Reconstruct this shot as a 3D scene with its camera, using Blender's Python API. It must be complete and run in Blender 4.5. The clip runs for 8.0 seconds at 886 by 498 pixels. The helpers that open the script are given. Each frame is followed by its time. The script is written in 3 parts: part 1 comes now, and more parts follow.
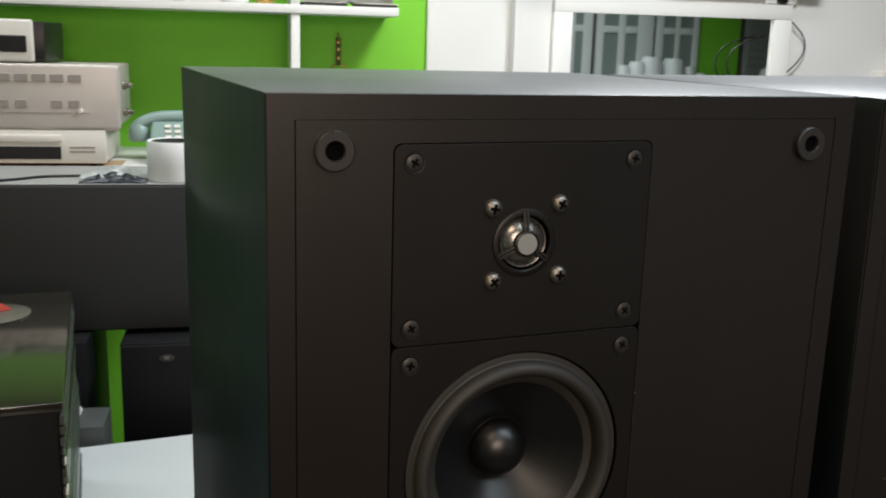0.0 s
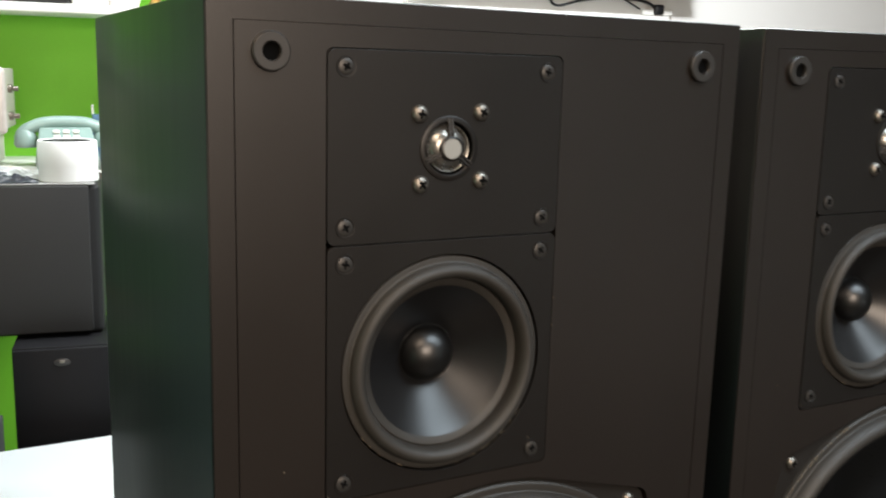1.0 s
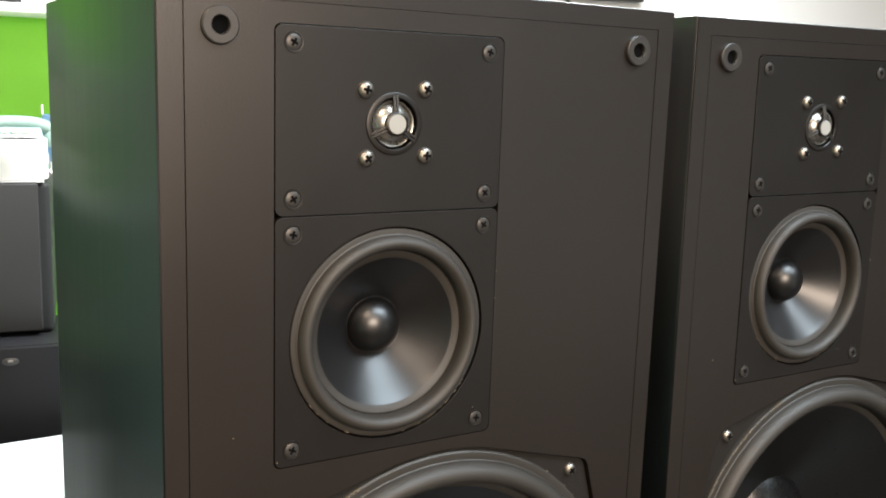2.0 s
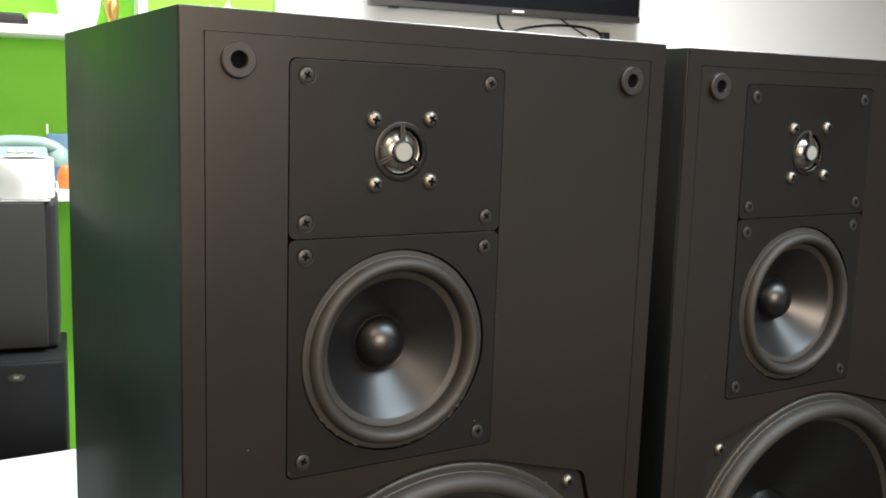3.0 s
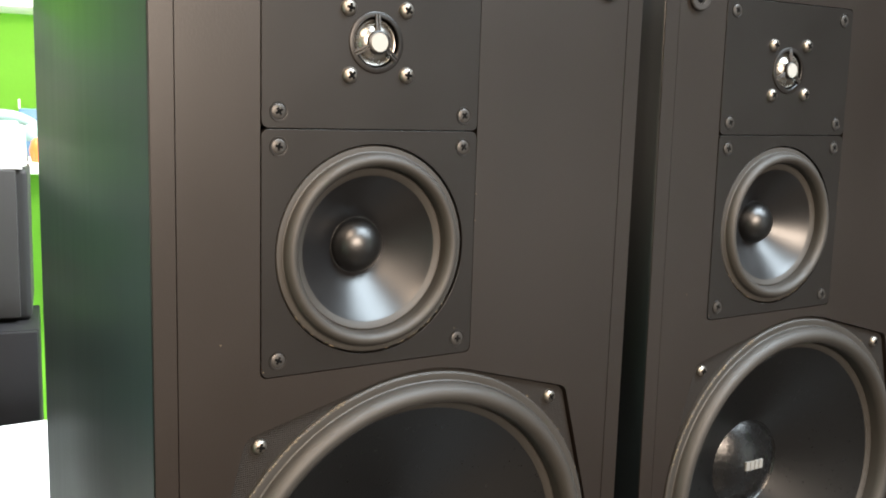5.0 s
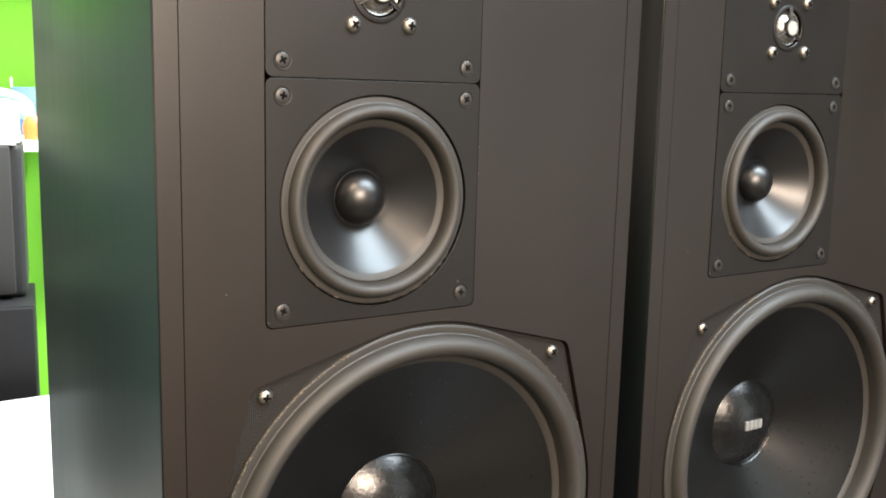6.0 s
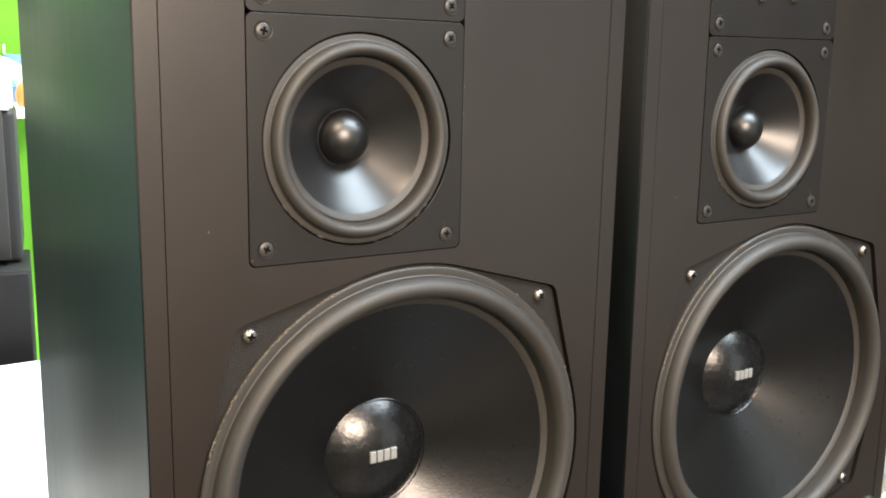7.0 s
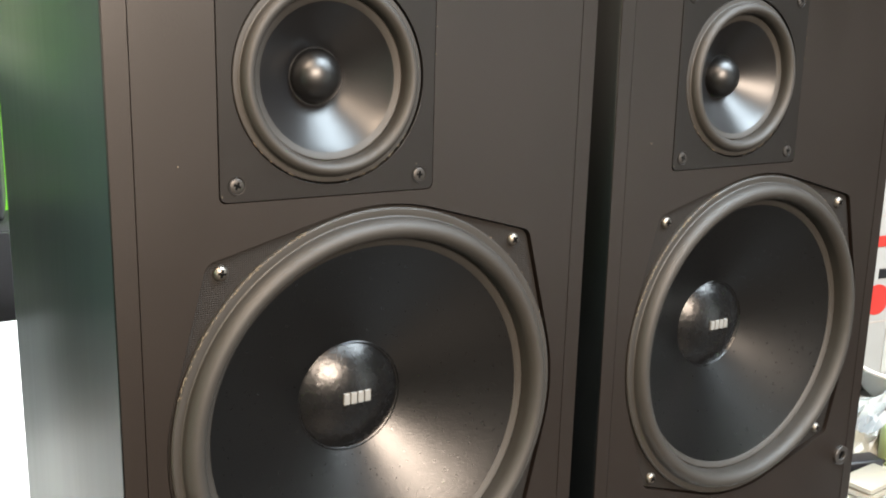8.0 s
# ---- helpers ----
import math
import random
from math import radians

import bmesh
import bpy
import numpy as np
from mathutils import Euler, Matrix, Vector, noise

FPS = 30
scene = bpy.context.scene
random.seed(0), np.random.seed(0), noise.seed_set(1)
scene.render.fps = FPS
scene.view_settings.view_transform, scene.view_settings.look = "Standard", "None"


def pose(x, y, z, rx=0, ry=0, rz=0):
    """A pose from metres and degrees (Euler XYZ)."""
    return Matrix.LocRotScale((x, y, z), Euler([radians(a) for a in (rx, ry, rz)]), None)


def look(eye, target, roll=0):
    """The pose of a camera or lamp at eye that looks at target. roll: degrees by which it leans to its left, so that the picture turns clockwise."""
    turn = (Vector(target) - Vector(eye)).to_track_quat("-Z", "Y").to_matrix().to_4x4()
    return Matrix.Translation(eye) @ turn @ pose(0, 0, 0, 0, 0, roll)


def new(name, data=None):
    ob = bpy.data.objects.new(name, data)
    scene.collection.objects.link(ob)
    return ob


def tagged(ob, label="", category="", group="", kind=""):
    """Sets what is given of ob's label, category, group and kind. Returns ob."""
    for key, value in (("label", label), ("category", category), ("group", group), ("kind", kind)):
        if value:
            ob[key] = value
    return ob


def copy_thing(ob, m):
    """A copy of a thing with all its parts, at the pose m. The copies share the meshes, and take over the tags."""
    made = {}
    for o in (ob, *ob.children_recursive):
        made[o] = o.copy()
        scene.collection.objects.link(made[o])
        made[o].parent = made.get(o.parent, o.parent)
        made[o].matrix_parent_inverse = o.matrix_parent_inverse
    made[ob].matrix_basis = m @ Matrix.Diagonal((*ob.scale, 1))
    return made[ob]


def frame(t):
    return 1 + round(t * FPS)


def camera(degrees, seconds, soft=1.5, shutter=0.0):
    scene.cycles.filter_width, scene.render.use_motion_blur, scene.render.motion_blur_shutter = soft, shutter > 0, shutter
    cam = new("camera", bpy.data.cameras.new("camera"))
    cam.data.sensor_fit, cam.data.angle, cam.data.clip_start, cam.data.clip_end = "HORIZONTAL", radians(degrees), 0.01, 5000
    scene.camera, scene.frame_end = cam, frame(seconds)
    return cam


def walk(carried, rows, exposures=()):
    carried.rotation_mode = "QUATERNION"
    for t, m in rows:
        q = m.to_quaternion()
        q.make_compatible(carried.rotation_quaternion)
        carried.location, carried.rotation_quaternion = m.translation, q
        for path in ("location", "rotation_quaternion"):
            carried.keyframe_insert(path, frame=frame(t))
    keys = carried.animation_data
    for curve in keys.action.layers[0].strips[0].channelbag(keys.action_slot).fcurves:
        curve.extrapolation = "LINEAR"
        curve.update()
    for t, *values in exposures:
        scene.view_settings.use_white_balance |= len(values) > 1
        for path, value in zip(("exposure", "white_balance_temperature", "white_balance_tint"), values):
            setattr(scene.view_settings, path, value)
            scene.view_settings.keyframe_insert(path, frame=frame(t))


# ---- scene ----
cam = camera(50.3, 8.0, soft=1.9, shutter=0.35)
PATH = [
    (0, (-0.181, -0.501, 1.494), (0.543, 1.313, 1.063), 1.7),
    (0.5, (-0.199, -0.479, 1.453), (0.652, 1.293, 1.089), 1.4),
    (1, (-0.221, -0.534, 1.422), (0.718, 1.194, 1.061), 1.5),
    (1.5, (-0.219, -0.553, 1.398), (0.787, 1.138, 1.041), 1.5),
    (3, (-0.248, -0.586, 1.41), (0.781, 1.103, 1.107), 1.9),
    (3.5, (-0.248, -0.595, 1.396), (0.794, 1.087, 1.103), 1.9),
    (4, (-0.242, -0.593, 1.374), (0.811, 1.084, 1.093), 1.7),
    (4.5, (-0.24, -0.586, 1.35), (0.821, 1.085, 1.063), 1.8),
    (6, (-0.252, -0.584, 1.309), (0.826, 1.069, 0.984), 1.5),
    (6.5, (-0.247, -0.584, 1.292), (0.83, 1.064, 0.943), 1.4),
    (7, (-0.243, -0.592, 1.283), (0.83, 1.053, 0.908), 1.2),
    (7.5, (-0.237, -0.594, 1.272), (0.854, 1.035, 0.875), 1.3),
    (8, (-0.235, -0.604, 1.26), (0.852, 1.019, 0.828), 1.5),
]
EXPOSURES = [(0.0, -0.93), (0.6, -0.70), (1.2, 0.42), (1.7, 0.92), (2.8, 0.44), (3.5, 0.42), (4.5, 1.12), (6.0, 1.48), (8.0, 1.52)]
walk(cam, [(t, look(eye, target, roll)) for t, eye, target, roll in PATH], EXPOSURES)

# ---- light ----
ROOM = pose(0, 0, 0, 0, 0, -10)  # the room is turned ten degrees against the speakers
world = bpy.data.worlds.new("world")
world.use_nodes = True
world.node_tree.nodes["Background"].inputs[0].default_value = (0.75, 0.85, 1.0, 1)
world.node_tree.nodes["Background"].inputs[1].default_value = 0.2
scene.world = world


def ceiling_lamp(name, x, y, z, sx, sy, watts, colour, spread=180):
    data = bpy.data.lights.new(name, "AREA")
    data.shape, data.size, data.size_y, data.energy, data.color, data.spread = "RECTANGLE", sx, sy, watts, colour, radians(spread)
    ob = new(name, data)
    ob.matrix_world = ROOM @ pose(x, y, z)
    return ob


ceiling_lamp("cool_ceiling_lamp", 1.05, -0.90, 2.74, 1.3, 1.0, 42, (0.76, 0.90, 1.0), spread=150)
ceiling_lamp("warm_ceiling_lamp", -0.75, -1.25, 2.74, 0.9, 0.9, 29, (1.0, 0.76, 0.56), spread=150)
ceiling_lamp("rear_ceiling_lamp", 0.95, 1.10, 2.74, 0.45, 0.20, 66, (0.94, 0.975, 1.0), spread=160)
# Long unseen fill, added to brighten the green wall and its shelves.
ceiling_lamp("shelf_fill_light", -0.2, 1.55, 2.74, 3.0, 0.25, 39, (0.95, 0.98, 1.0), spread=150)
ceiling_lamp("east_ceiling_lamp", 2.2, -1.5, 2.74, 0.9, 0.6, 24, (0.82, 0.93, 1.0), spread=150)
wall_lamp = ceiling_lamp("wall_lamp", 0.15, -2.50, 1.92, 1.1, 0.7, 54, (1.0, 0.81, 0.65))
wall_lamp.matrix_world = ROOM @ look((0.15, -2.50, 1.92), (0.1, 0.0, 1.3))


# ---- materials ----
def mat(name, base, rough=0.5, metal=0.0, var=0.12, scale=30.0, bump=0.05, stretch=(1, 1, 1), rvar=0.08, spec=0.5, fine=400.0,
        aniso=0.0, weave=0.0):
    m = bpy.data.materials.new(name)
    m.use_nodes = True
    nt = m.node_tree
    b = nt.nodes["Principled BSDF"]
    b.inputs["Metallic"].default_value = metal
    b.inputs["Specular IOR Level"].default_value = spec
    tc = nt.nodes.new("ShaderNodeTexCoord")
    mp = nt.nodes.new("ShaderNodeMapping")
    mp.inputs["Scale"].default_value = stretch
    nt.links.new(tc.outputs["Object"], mp.inputs["Vector"])
    n1 = nt.nodes.new("ShaderNodeTexNoise")
    n1.inputs["Scale"].default_value, n1.inputs["Detail"].default_value = scale, 5
    n2 = nt.nodes.new("ShaderNodeTexNoise")
    n2.inputs["Scale"].default_value, n2.inputs["Detail"].default_value = fine, 3
    for n in (n1, n2):
        nt.links.new(mp.outputs[0], n.inputs["Vector"])
    ramp = nt.nodes.new("ShaderNodeMix")
    ramp.data_type = "RGBA"
    ramp.inputs[6].default_value = (*[c * (1 - var) for c in base], 1)
    ramp.inputs[7].default_value = (*[min(1, c * (1 + var)) for c in base], 1)
    mixf = nt.nodes.new("ShaderNodeMath")
    mixf.operation = "MULTIPLY_ADD"
    mixf.inputs[1].default_value = 0.5
    nt.links.new(n2.outputs[0], mixf.inputs[0])
    half = nt.nodes.new("ShaderNodeMath")
    half.operation = "MULTIPLY"
    half.inputs[1].default_value = 0.5
    nt.links.new(n1.outputs[0], half.inputs[0])
    nt.links.new(half.outputs[0], mixf.inputs[2])
    nt.links.new(mixf.outputs[0], ramp.inputs[0])
    nt.links.new(ramp.outputs[2], b.inputs["Base Color"])
    rr = nt.nodes.new("ShaderNodeMapRange")
    rr.inputs[3].default_value, rr.inputs[4].default_value = max(0.02, rough - rvar), min(1, rough + rvar)
    nt.links.new(n1.outputs[0], rr.inputs[0])
    nt.links.new(rr.outputs[0], b.inputs["Roughness"])
    if bump:
        bp = nt.nodes.new("ShaderNodeBump")
        bp.inputs["Strength"].default_value, bp.inputs["Distance"].default_value = bump, 0.001
        nt.links.new(n2.outputs[0], bp.inputs["Height"])
        nt.links.new(bp.outputs[0], b.inputs["Normal"])
        if weave:  # a fine square lattice pressed into the surface
            rows = []
            for axis in ("X", "Z"):
                wv = nt.nodes.new("ShaderNodeTexWave")
                wv.bands_direction = axis
                wv.inputs["Scale"].default_value = weave
                nt.links.new(tc.outputs["Object"], wv.inputs["Vector"])
                rows.append(wv)
            both = nt.nodes.new("ShaderNodeMath")
            both.operation = "ADD"
            nt.links.new(rows[0].outputs["Fac"], both.inputs[0])
            nt.links.new(rows[1].outputs["Fac"], both.inputs[1])
            wb = nt.nodes.new("ShaderNodeBump")
            wb.inputs["Strength"].default_value, wb.inputs["Distance"].default_value = 0.5, 0.0005
            nt.links.new(both.outputs[0], wb.inputs["Height"])
            nt.links.new(bp.outputs[0], wb.inputs["Normal"])
            nt.links.new(wb.outputs[0], b.inputs["Normal"])
    if aniso:
        tg = nt.nodes.new("ShaderNodeTangent")
        tg.direction_type, tg.axis = "RADIAL", "Z"
        nt.links.new(tg.outputs[0], b.inputs["Tangent"])
        b.inputs["Anisotropic"].default_value = aniso
    return m


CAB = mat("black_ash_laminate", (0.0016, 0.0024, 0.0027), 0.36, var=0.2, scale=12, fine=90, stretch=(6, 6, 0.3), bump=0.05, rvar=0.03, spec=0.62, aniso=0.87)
# Same laminate for the top; paler base holds the wall's sheen and dust.
CABTOP = mat("dusty_lit_ash_top", (0.050, 0.055, 0.060), 0.47, var=0.2, scale=12, fine=90, stretch=(0.4, 6, 6), bump=0.02, rvar=0.03, spec=1.0)
BAF = mat("dark_brown_baffle", (0.0083, 0.0054, 0.0038), 0.375, var=0.38, scale=9, fine=700, stretch=(1, 1, 0.6), bump=0.07, rvar=0.05, spec=0.56)
PLATE = mat("black_driver_plate", (0.0054, 0.0041, 0.0033), 0.39, var=0.2, scale=14, fine=900, bump=0.05, rvar=0.05, spec=0.42)
FRAME = mat("dusty_black_frame", (0.0062, 0.0046, 0.0033), 0.6, var=0.6, scale=60, fine=500, bump=0.35, spec=0.3, weave=200)
RUB = mat("worn_grey_rubber", (0.0195, 0.0173, 0.0146), 0.58, var=0.15, scale=40, fine=500, bump=0.06)
CONE = mat("satin_black_cone", (0.0065, 0.0065, 0.007), 0.345, var=0.15, scale=30, fine=600, bump=0.05, rvar=0.04)
PAPER = mat("coated_paper_cone", (0.0022, 0.0022, 0.0023), 0.29, var=0.3, scale=260, fine=700, bump=0.135, rvar=0.045, spec=0.60)
CAPM = mat("glossy_dust_cap", (0.0035, 0.0035, 0.0037), 0.27, var=0.3, scale=120, fine=170, bump=0.34, rvar=0.06, spec=0.6)
CAPS = mat("satin_mid_cap", (0.0020, 0.0019, 0.0018), 0.36, var=0.1, scale=60, bump=0.02, spec=0.65)
NICKEL = mat("nickel_screw", (0.225, 0.205, 0.18), 0.44, metal=1.0, var=0.15, scale=300, bump=0.05)
DARKSTEEL = mat("black_steel_screw", (0.040, 0.037, 0.034), 0.42, metal=0.5, var=0.2, scale=300, bump=0.05)
DOME = mat("silver_dome", (0.27, 0.26, 0.24), 0.28, metal=0.9, var=0.06, scale=200, bump=0.02)
SHIELD = mat("pale_shield", (0.24, 0.24, 0.225), 0.5, var=0.06, scale=200, bump=0.02)
SILVER = mat("silver_badge", (0.21, 0.21, 0.20), 0.45, metal=0.3, var=0.05, scale=200, bump=0)
# Near-black base puts the shade of holes and slots into the colour.
DARK = mat("recess_shade", (0.002, 0.002, 0.002), 0.9, var=0.1, bump=0, spec=0.05)
PEG = mat("black_peg_plastic", (0.02, 0.018, 0.0165), 0.42, var=0.12, scale=100, bump=0.04)
DUST = mat("grey_dust", (0.13, 0.105, 0.072), 0.9, var=0.3, scale=500, bump=0.2)

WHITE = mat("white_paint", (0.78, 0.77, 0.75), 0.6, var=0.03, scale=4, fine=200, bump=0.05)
# Dark grey for unseen surfaces, chosen to cut bounce light.
CEIL = mat("low_bounce_grey", (0.085, 0.075, 0.065), 0.7, var=0.04, scale=4, fine=200, bump=0.05)
GREEN = mat("lime_green_paint", (0.21, 0.61, 0.032), 0.6, var=0.07, scale=5, fine=150, bump=0.12)
# Colour of an unseen wall, chosen for the tint it reflects.
PALEG = mat("side_tint_green", (0.24, 0.42, 0.37), 0.6, var=0.05, scale=5, fine=150, bump=0.05)
TABLE = mat("white_laminate", (0.58, 0.61, 0.61), 0.35, var=0.03, scale=6, fine=300, bump=0.02)
TRIM = mat("white_gloss_trim", (0.8, 0.79, 0.76), 0.4, var=0.03, scale=10, bump=0.02)
# Unseen floor, base lowered so that little light bounces up.
FLOOR = mat("low_bounce_floor", (0.022, 0.020, 0.018), 0.45, var=0.15, scale=5, bump=0.05)
BLACKM = mat("matt_black_vinyl", (0.004, 0.004, 0.005), 0.6, var=0.2, scale=40, bump=0.05, spec=0.2)
# White card held grey, standing in for weaker light on the carton.
CARD = mat("dimmed_white_card", (0.27, 0.27, 0.26), 0.6, var=0.05, scale=20, bump=0.05)
GREYC = mat("grey_card", (0.055, 0.062, 0.058), 0.5, var=0.15, scale=40, bump=0.05)
# Front of the box: the body's vinyl in a paler base.
GREYFRONT = mat("pale_charcoal_vinyl", (0.023, 0.0225, 0.022), 0.65, var=0.2, scale=25, fine=600, bump=0.15, spec=0.3)
GREYBOX = mat("charcoal_vinyl", (0.012, 0.0125, 0.0128), 0.65, var=0.2, scale=25, fine=600, bump=0.15, spec=0.3)
# Paler base carries the light that falls on the box's top.
GREYTOP = mat("lit_grey_top", (0.3, 0.3, 0.29), 0.5, var=0.1, scale=15, bump=0.04)
BLACK = mat("black_plastic", (0.006, 0.006, 0.0075), 0.4, var=0.2, scale=40, bump=0.05)
GLOSS = mat("smoked_gloss_top", (0.02, 0.018, 0.014), 0.12, var=0.3, scale=6, fine=60, bump=0.03)
CHAMP = mat("champagne_metal", (0.56, 0.51, 0.47), 0.42, metal=0.25, var=0.06, scale=30, bump=0.04)
PALE = mat("pale_silver_plastic", (0.72, 0.68, 0.62), 0.45, var=0.05, scale=30, bump=0.03)
BAR = mat("grey_printing", (0.3, 0.265, 0.24), 0.6, var=0.1, bump=0)
MINT = mat("mint_green_plastic", (0.24, 0.34, 0.31), 0.32, var=0.05, scale=30, bump=0.02)
PAPERW = mat("white_paper", (0.82, 0.82, 0.81), 0.8, var=0.03, scale=40, fine=500, bump=0.15)
FILMM = mat("crumpled_dark_foil", (0.03, 0.036, 0.045), 0.2, var=0.6, scale=25, bump=0.5)
# Tissue and beige film are lowered in colour for the same weak light.
TISSUE = mat("dimmed_white_tissue", (0.30, 0.31, 0.31), 0.8, var=0.1, scale=40, bump=0.2)
BEIGE = mat("dimmed_beige_film", (0.19, 0.175, 0.14), 0.4, var=0.2, scale=30, bump=0.3)
CLEARW = mat("clear_white_wrap", (0.42, 0.45, 0.44), 0.3, var=0.25, scale=30, bump=0.4)
BRASS = mat("aged_brass", (0.5, 0.33, 0.1), 0.35, metal=0.9, var=0.3, scale=80, bump=0.1)
BROWN = mat("brown_leather", (0.1, 0.05, 0.025), 0.6, var=0.4, scale=60, bump=0.3)
ORANGE = mat("orange_plastic", (0.8, 0.16, 0.03), 0.4, var=0.08, bump=0.03)
RED = mat("red_print", (0.34, 0.02, 0.014), 0.5, var=0.1, bump=0.02)
BLUE = mat("blue_grey_pack", (0.08, 0.16, 0.25), 0.4, var=0.4, scale=60, bump=0.05)
LIME = mat("pale_lime_plastic", (0.24, 0.29, 0.13), 0.4, var=0.1, bump=0.05)
CERAM = mat("white_ceramic", (0.8, 0.8, 0.78), 0.15, var=0.02, bump=0)
WOOD = mat("light_board", (0.5, 0.36, 0.22), 0.6, var=0.25, scale=12, stretch=(1, 8, 8), bump=0.1)
PANE = mat("dim_door_glass", (0.27, 0.31, 0.28), 0.12, var=0.15, scale=3, bump=0.0)
GREYM = mat("grey_shutter", (0.3, 0.31, 0.29), 0.5, var=0.1, bump=0.03)
SCREEN = mat("black_screen", (0.006, 0.006, 0.007), 0.15, var=0.1, bump=0)
DISC = mat("mirror_disc", (0.6, 0.62, 0.6), 0.15, metal=1.0, var=0.1, bump=0)
MIRROR = mat("mirror_silver", (0.86, 0.9, 0.87), 0.02, metal=1.0, var=0.0, bump=0, rvar=0.0)
ACRYL = mat("smoky_acrylic_edge", (0.05, 0.055, 0.05), 0.1, var=0.7, scale=40, bump=0.4)


# ---- shaping ----
def link(name, bm, material, smooth=True):
    me = bpy.data.meshes.new(name)
    bmesh.ops.recalc_face_normals(bm, faces=bm.faces)
    bm.to_mesh(me)
    bm.free()
    if smooth:
        me.shade_smooth()
        me.set_sharp_from_angle(angle=radians(35))
    me.materials.append(material)
    return new(name, me)


def part(name, bm, material, parent, label="", smooth=True):
    ob = link(name, bm, material, smooth)
    ob.parent = parent
    if label:
        tagged(ob, label)
    return ob


def thing(name, label, category, m=None, group="", kind=""):
    ob = new(name)
    ob.empty_display_size = 0.05
    ob.matrix_world = m if m is not None else Matrix()
    return tagged(ob, label, category, group, kind)


def single(name, bm, material, m, label, category, kind="", group=""):
    ob = link(name, bm, material)
    ob.matrix_world = m
    return tagged(ob, label, category, group, kind)


def box(x0, x1, y0, y1, z0, z1, bevel=0.002, seg=2, bm=None):
    b = bmesh.new()
    bmesh.ops.create_cube(b, size=1, matrix=Matrix.Translation(((x0 + x1) / 2, (y0 + y1) / 2, (z0 + z1) / 2)) @ Matrix.Diagonal((x1 - x0, y1 - y0, z1 - z0, 1)))
    if bevel:
        bmesh.ops.bevel(b, geom=b.edges[:], offset=bevel, segments=seg, affect="EDGES", profile=0.5)
    return merge(bm, b)


def merge(bm, b):
    if bm is None:
        return b
    me = bpy.data.meshes.new("tmp")
    b.to_mesh(me)
    b.free()
    bm.from_mesh(me)
    bpy.data.meshes.remove(me)
    return bm


def lathe(profile, cx=0, cz=0, cy=0, seg=64, axis="Y", bm=None):
    """A profile of (radius, depth) turned round an axis along y (depth grows with y) or z (depth grows with z)."""
    b = bmesh.new()
    rings = []
    for r, d in profile:
        if r < 1e-6:
            p = (cx, cy + d, cz) if axis == "Y" else (cx, cy, cz + d)
            rings.append([b.verts.new(p)])
            continue
        ring = []
        for i in range(seg):
            a = 2 * math.pi * i / seg
            p = (cx + r * math.cos(a), cy + d, cz + r * math.sin(a)) if axis == "Y" else (cx + r * math.cos(a), cy + r * math.sin(a), cz + d)
            ring.append(b.verts.new(p))
        rings.append(ring)
    for a, c in zip(rings, rings[1:]):
        for i in range(seg):
            j = (i + 1) % seg
            if len(a) == 1 and len(c) == 1:
                continue
            if len(a) == 1:
                b.faces.new((a[0], c[i], c[j]))
            elif len(c) == 1:
                b.faces.new((a[i], a[j], c[0]))
            else:
                b.faces.new((a[i], a[j], c[j], c[i]))
    return merge(bm, b)


def circle(cx, cz, r, seg=64):
    return [(cx + r * math.cos(2 * math.pi * i / seg), cz + r * math.sin(2 * math.pi * i / seg)) for i in range(seg)]


def rrect(x0, x1, z0, z1, r, seg=6):
    pts = []
    for cx, cz, a0 in ((x1 - r, z1 - r, 0), (x0 + r, z1 - r, 90), (x0 + r, z0 + r, 180), (x1 - r, z0 + r, 270)):
        for i in range(seg + 1):
            a = radians(a0 + 90 * i / seg)
            pts.append((cx + r * math.cos(a), cz + r * math.sin(a)))
    return pts


def sheet(outer, holes, y, thick):
    """A plate in the x z plane with its front at y, with holes through it."""
    b = bmesh.new()
    for loop in (outer, *holes):
        vs = [b.verts.new((x, y, z)) for x, z in loop]
        for v, w in zip(vs, vs[1:] + vs[:1]):
            b.edges.new((v, w))
    bmesh.ops.triangle_fill(b, use_beauty=True, edges=b.edges[:], normal=(0, -1, 0))
    got = bmesh.ops.extrude_face_region(b, geom=b.faces[:])
    for v in got["geom"]:
        if isinstance(v, bmesh.types.BMVert):
            v.co.y += thick
    return b


def tube(points, r, seg=8, bm=None):
    """A round cord along points."""
    b = bmesh.new()
    pts = [Vector(p) for p in points]
    fine = []
    for i in range(len(pts) - 1):
        p0, p1, p2, p3 = pts[max(i - 1, 0)], pts[i], pts[i + 1], pts[min(i + 2, len(pts) - 1)]
        for k in range(6):
            t = k / 6
            fine.append(0.5 * (2 * p1 + (p2 - p0) * t + (2 * p0 - 5 * p1 + 4 * p2 - p3) * t * t + (3 * p1 - p0 - 3 * p2 + p3) * t ** 3))
    fine.append(pts[-1])
    rings = []
    for i, p in enumerate(fine):
        d = (fine[min(i + 1, len(fine) - 1)] - fine[max(i - 1, 0)]).normalized()
        u = d.cross(Vector((0.3, 1, 0.2))).normalized()
        w = d.cross(u)
        rings.append([b.verts.new(p + r * (math.cos(2 * math.pi * k / seg) * u + math.sin(2 * math.pi * k / seg) * w)) for k in range(seg)])
    for a, c in zip(rings, rings[1:]):
        for k in range(seg):
            b.faces.new((a[k], a[(k + 1) % seg], c[(k + 1) % seg], c[k]))
    b.faces.new(rings[0])
    b.faces.new(rings[-1])
    return merge(bm, b)


# ---- the room (built in its own turned axes) ----
WALL = 2.30


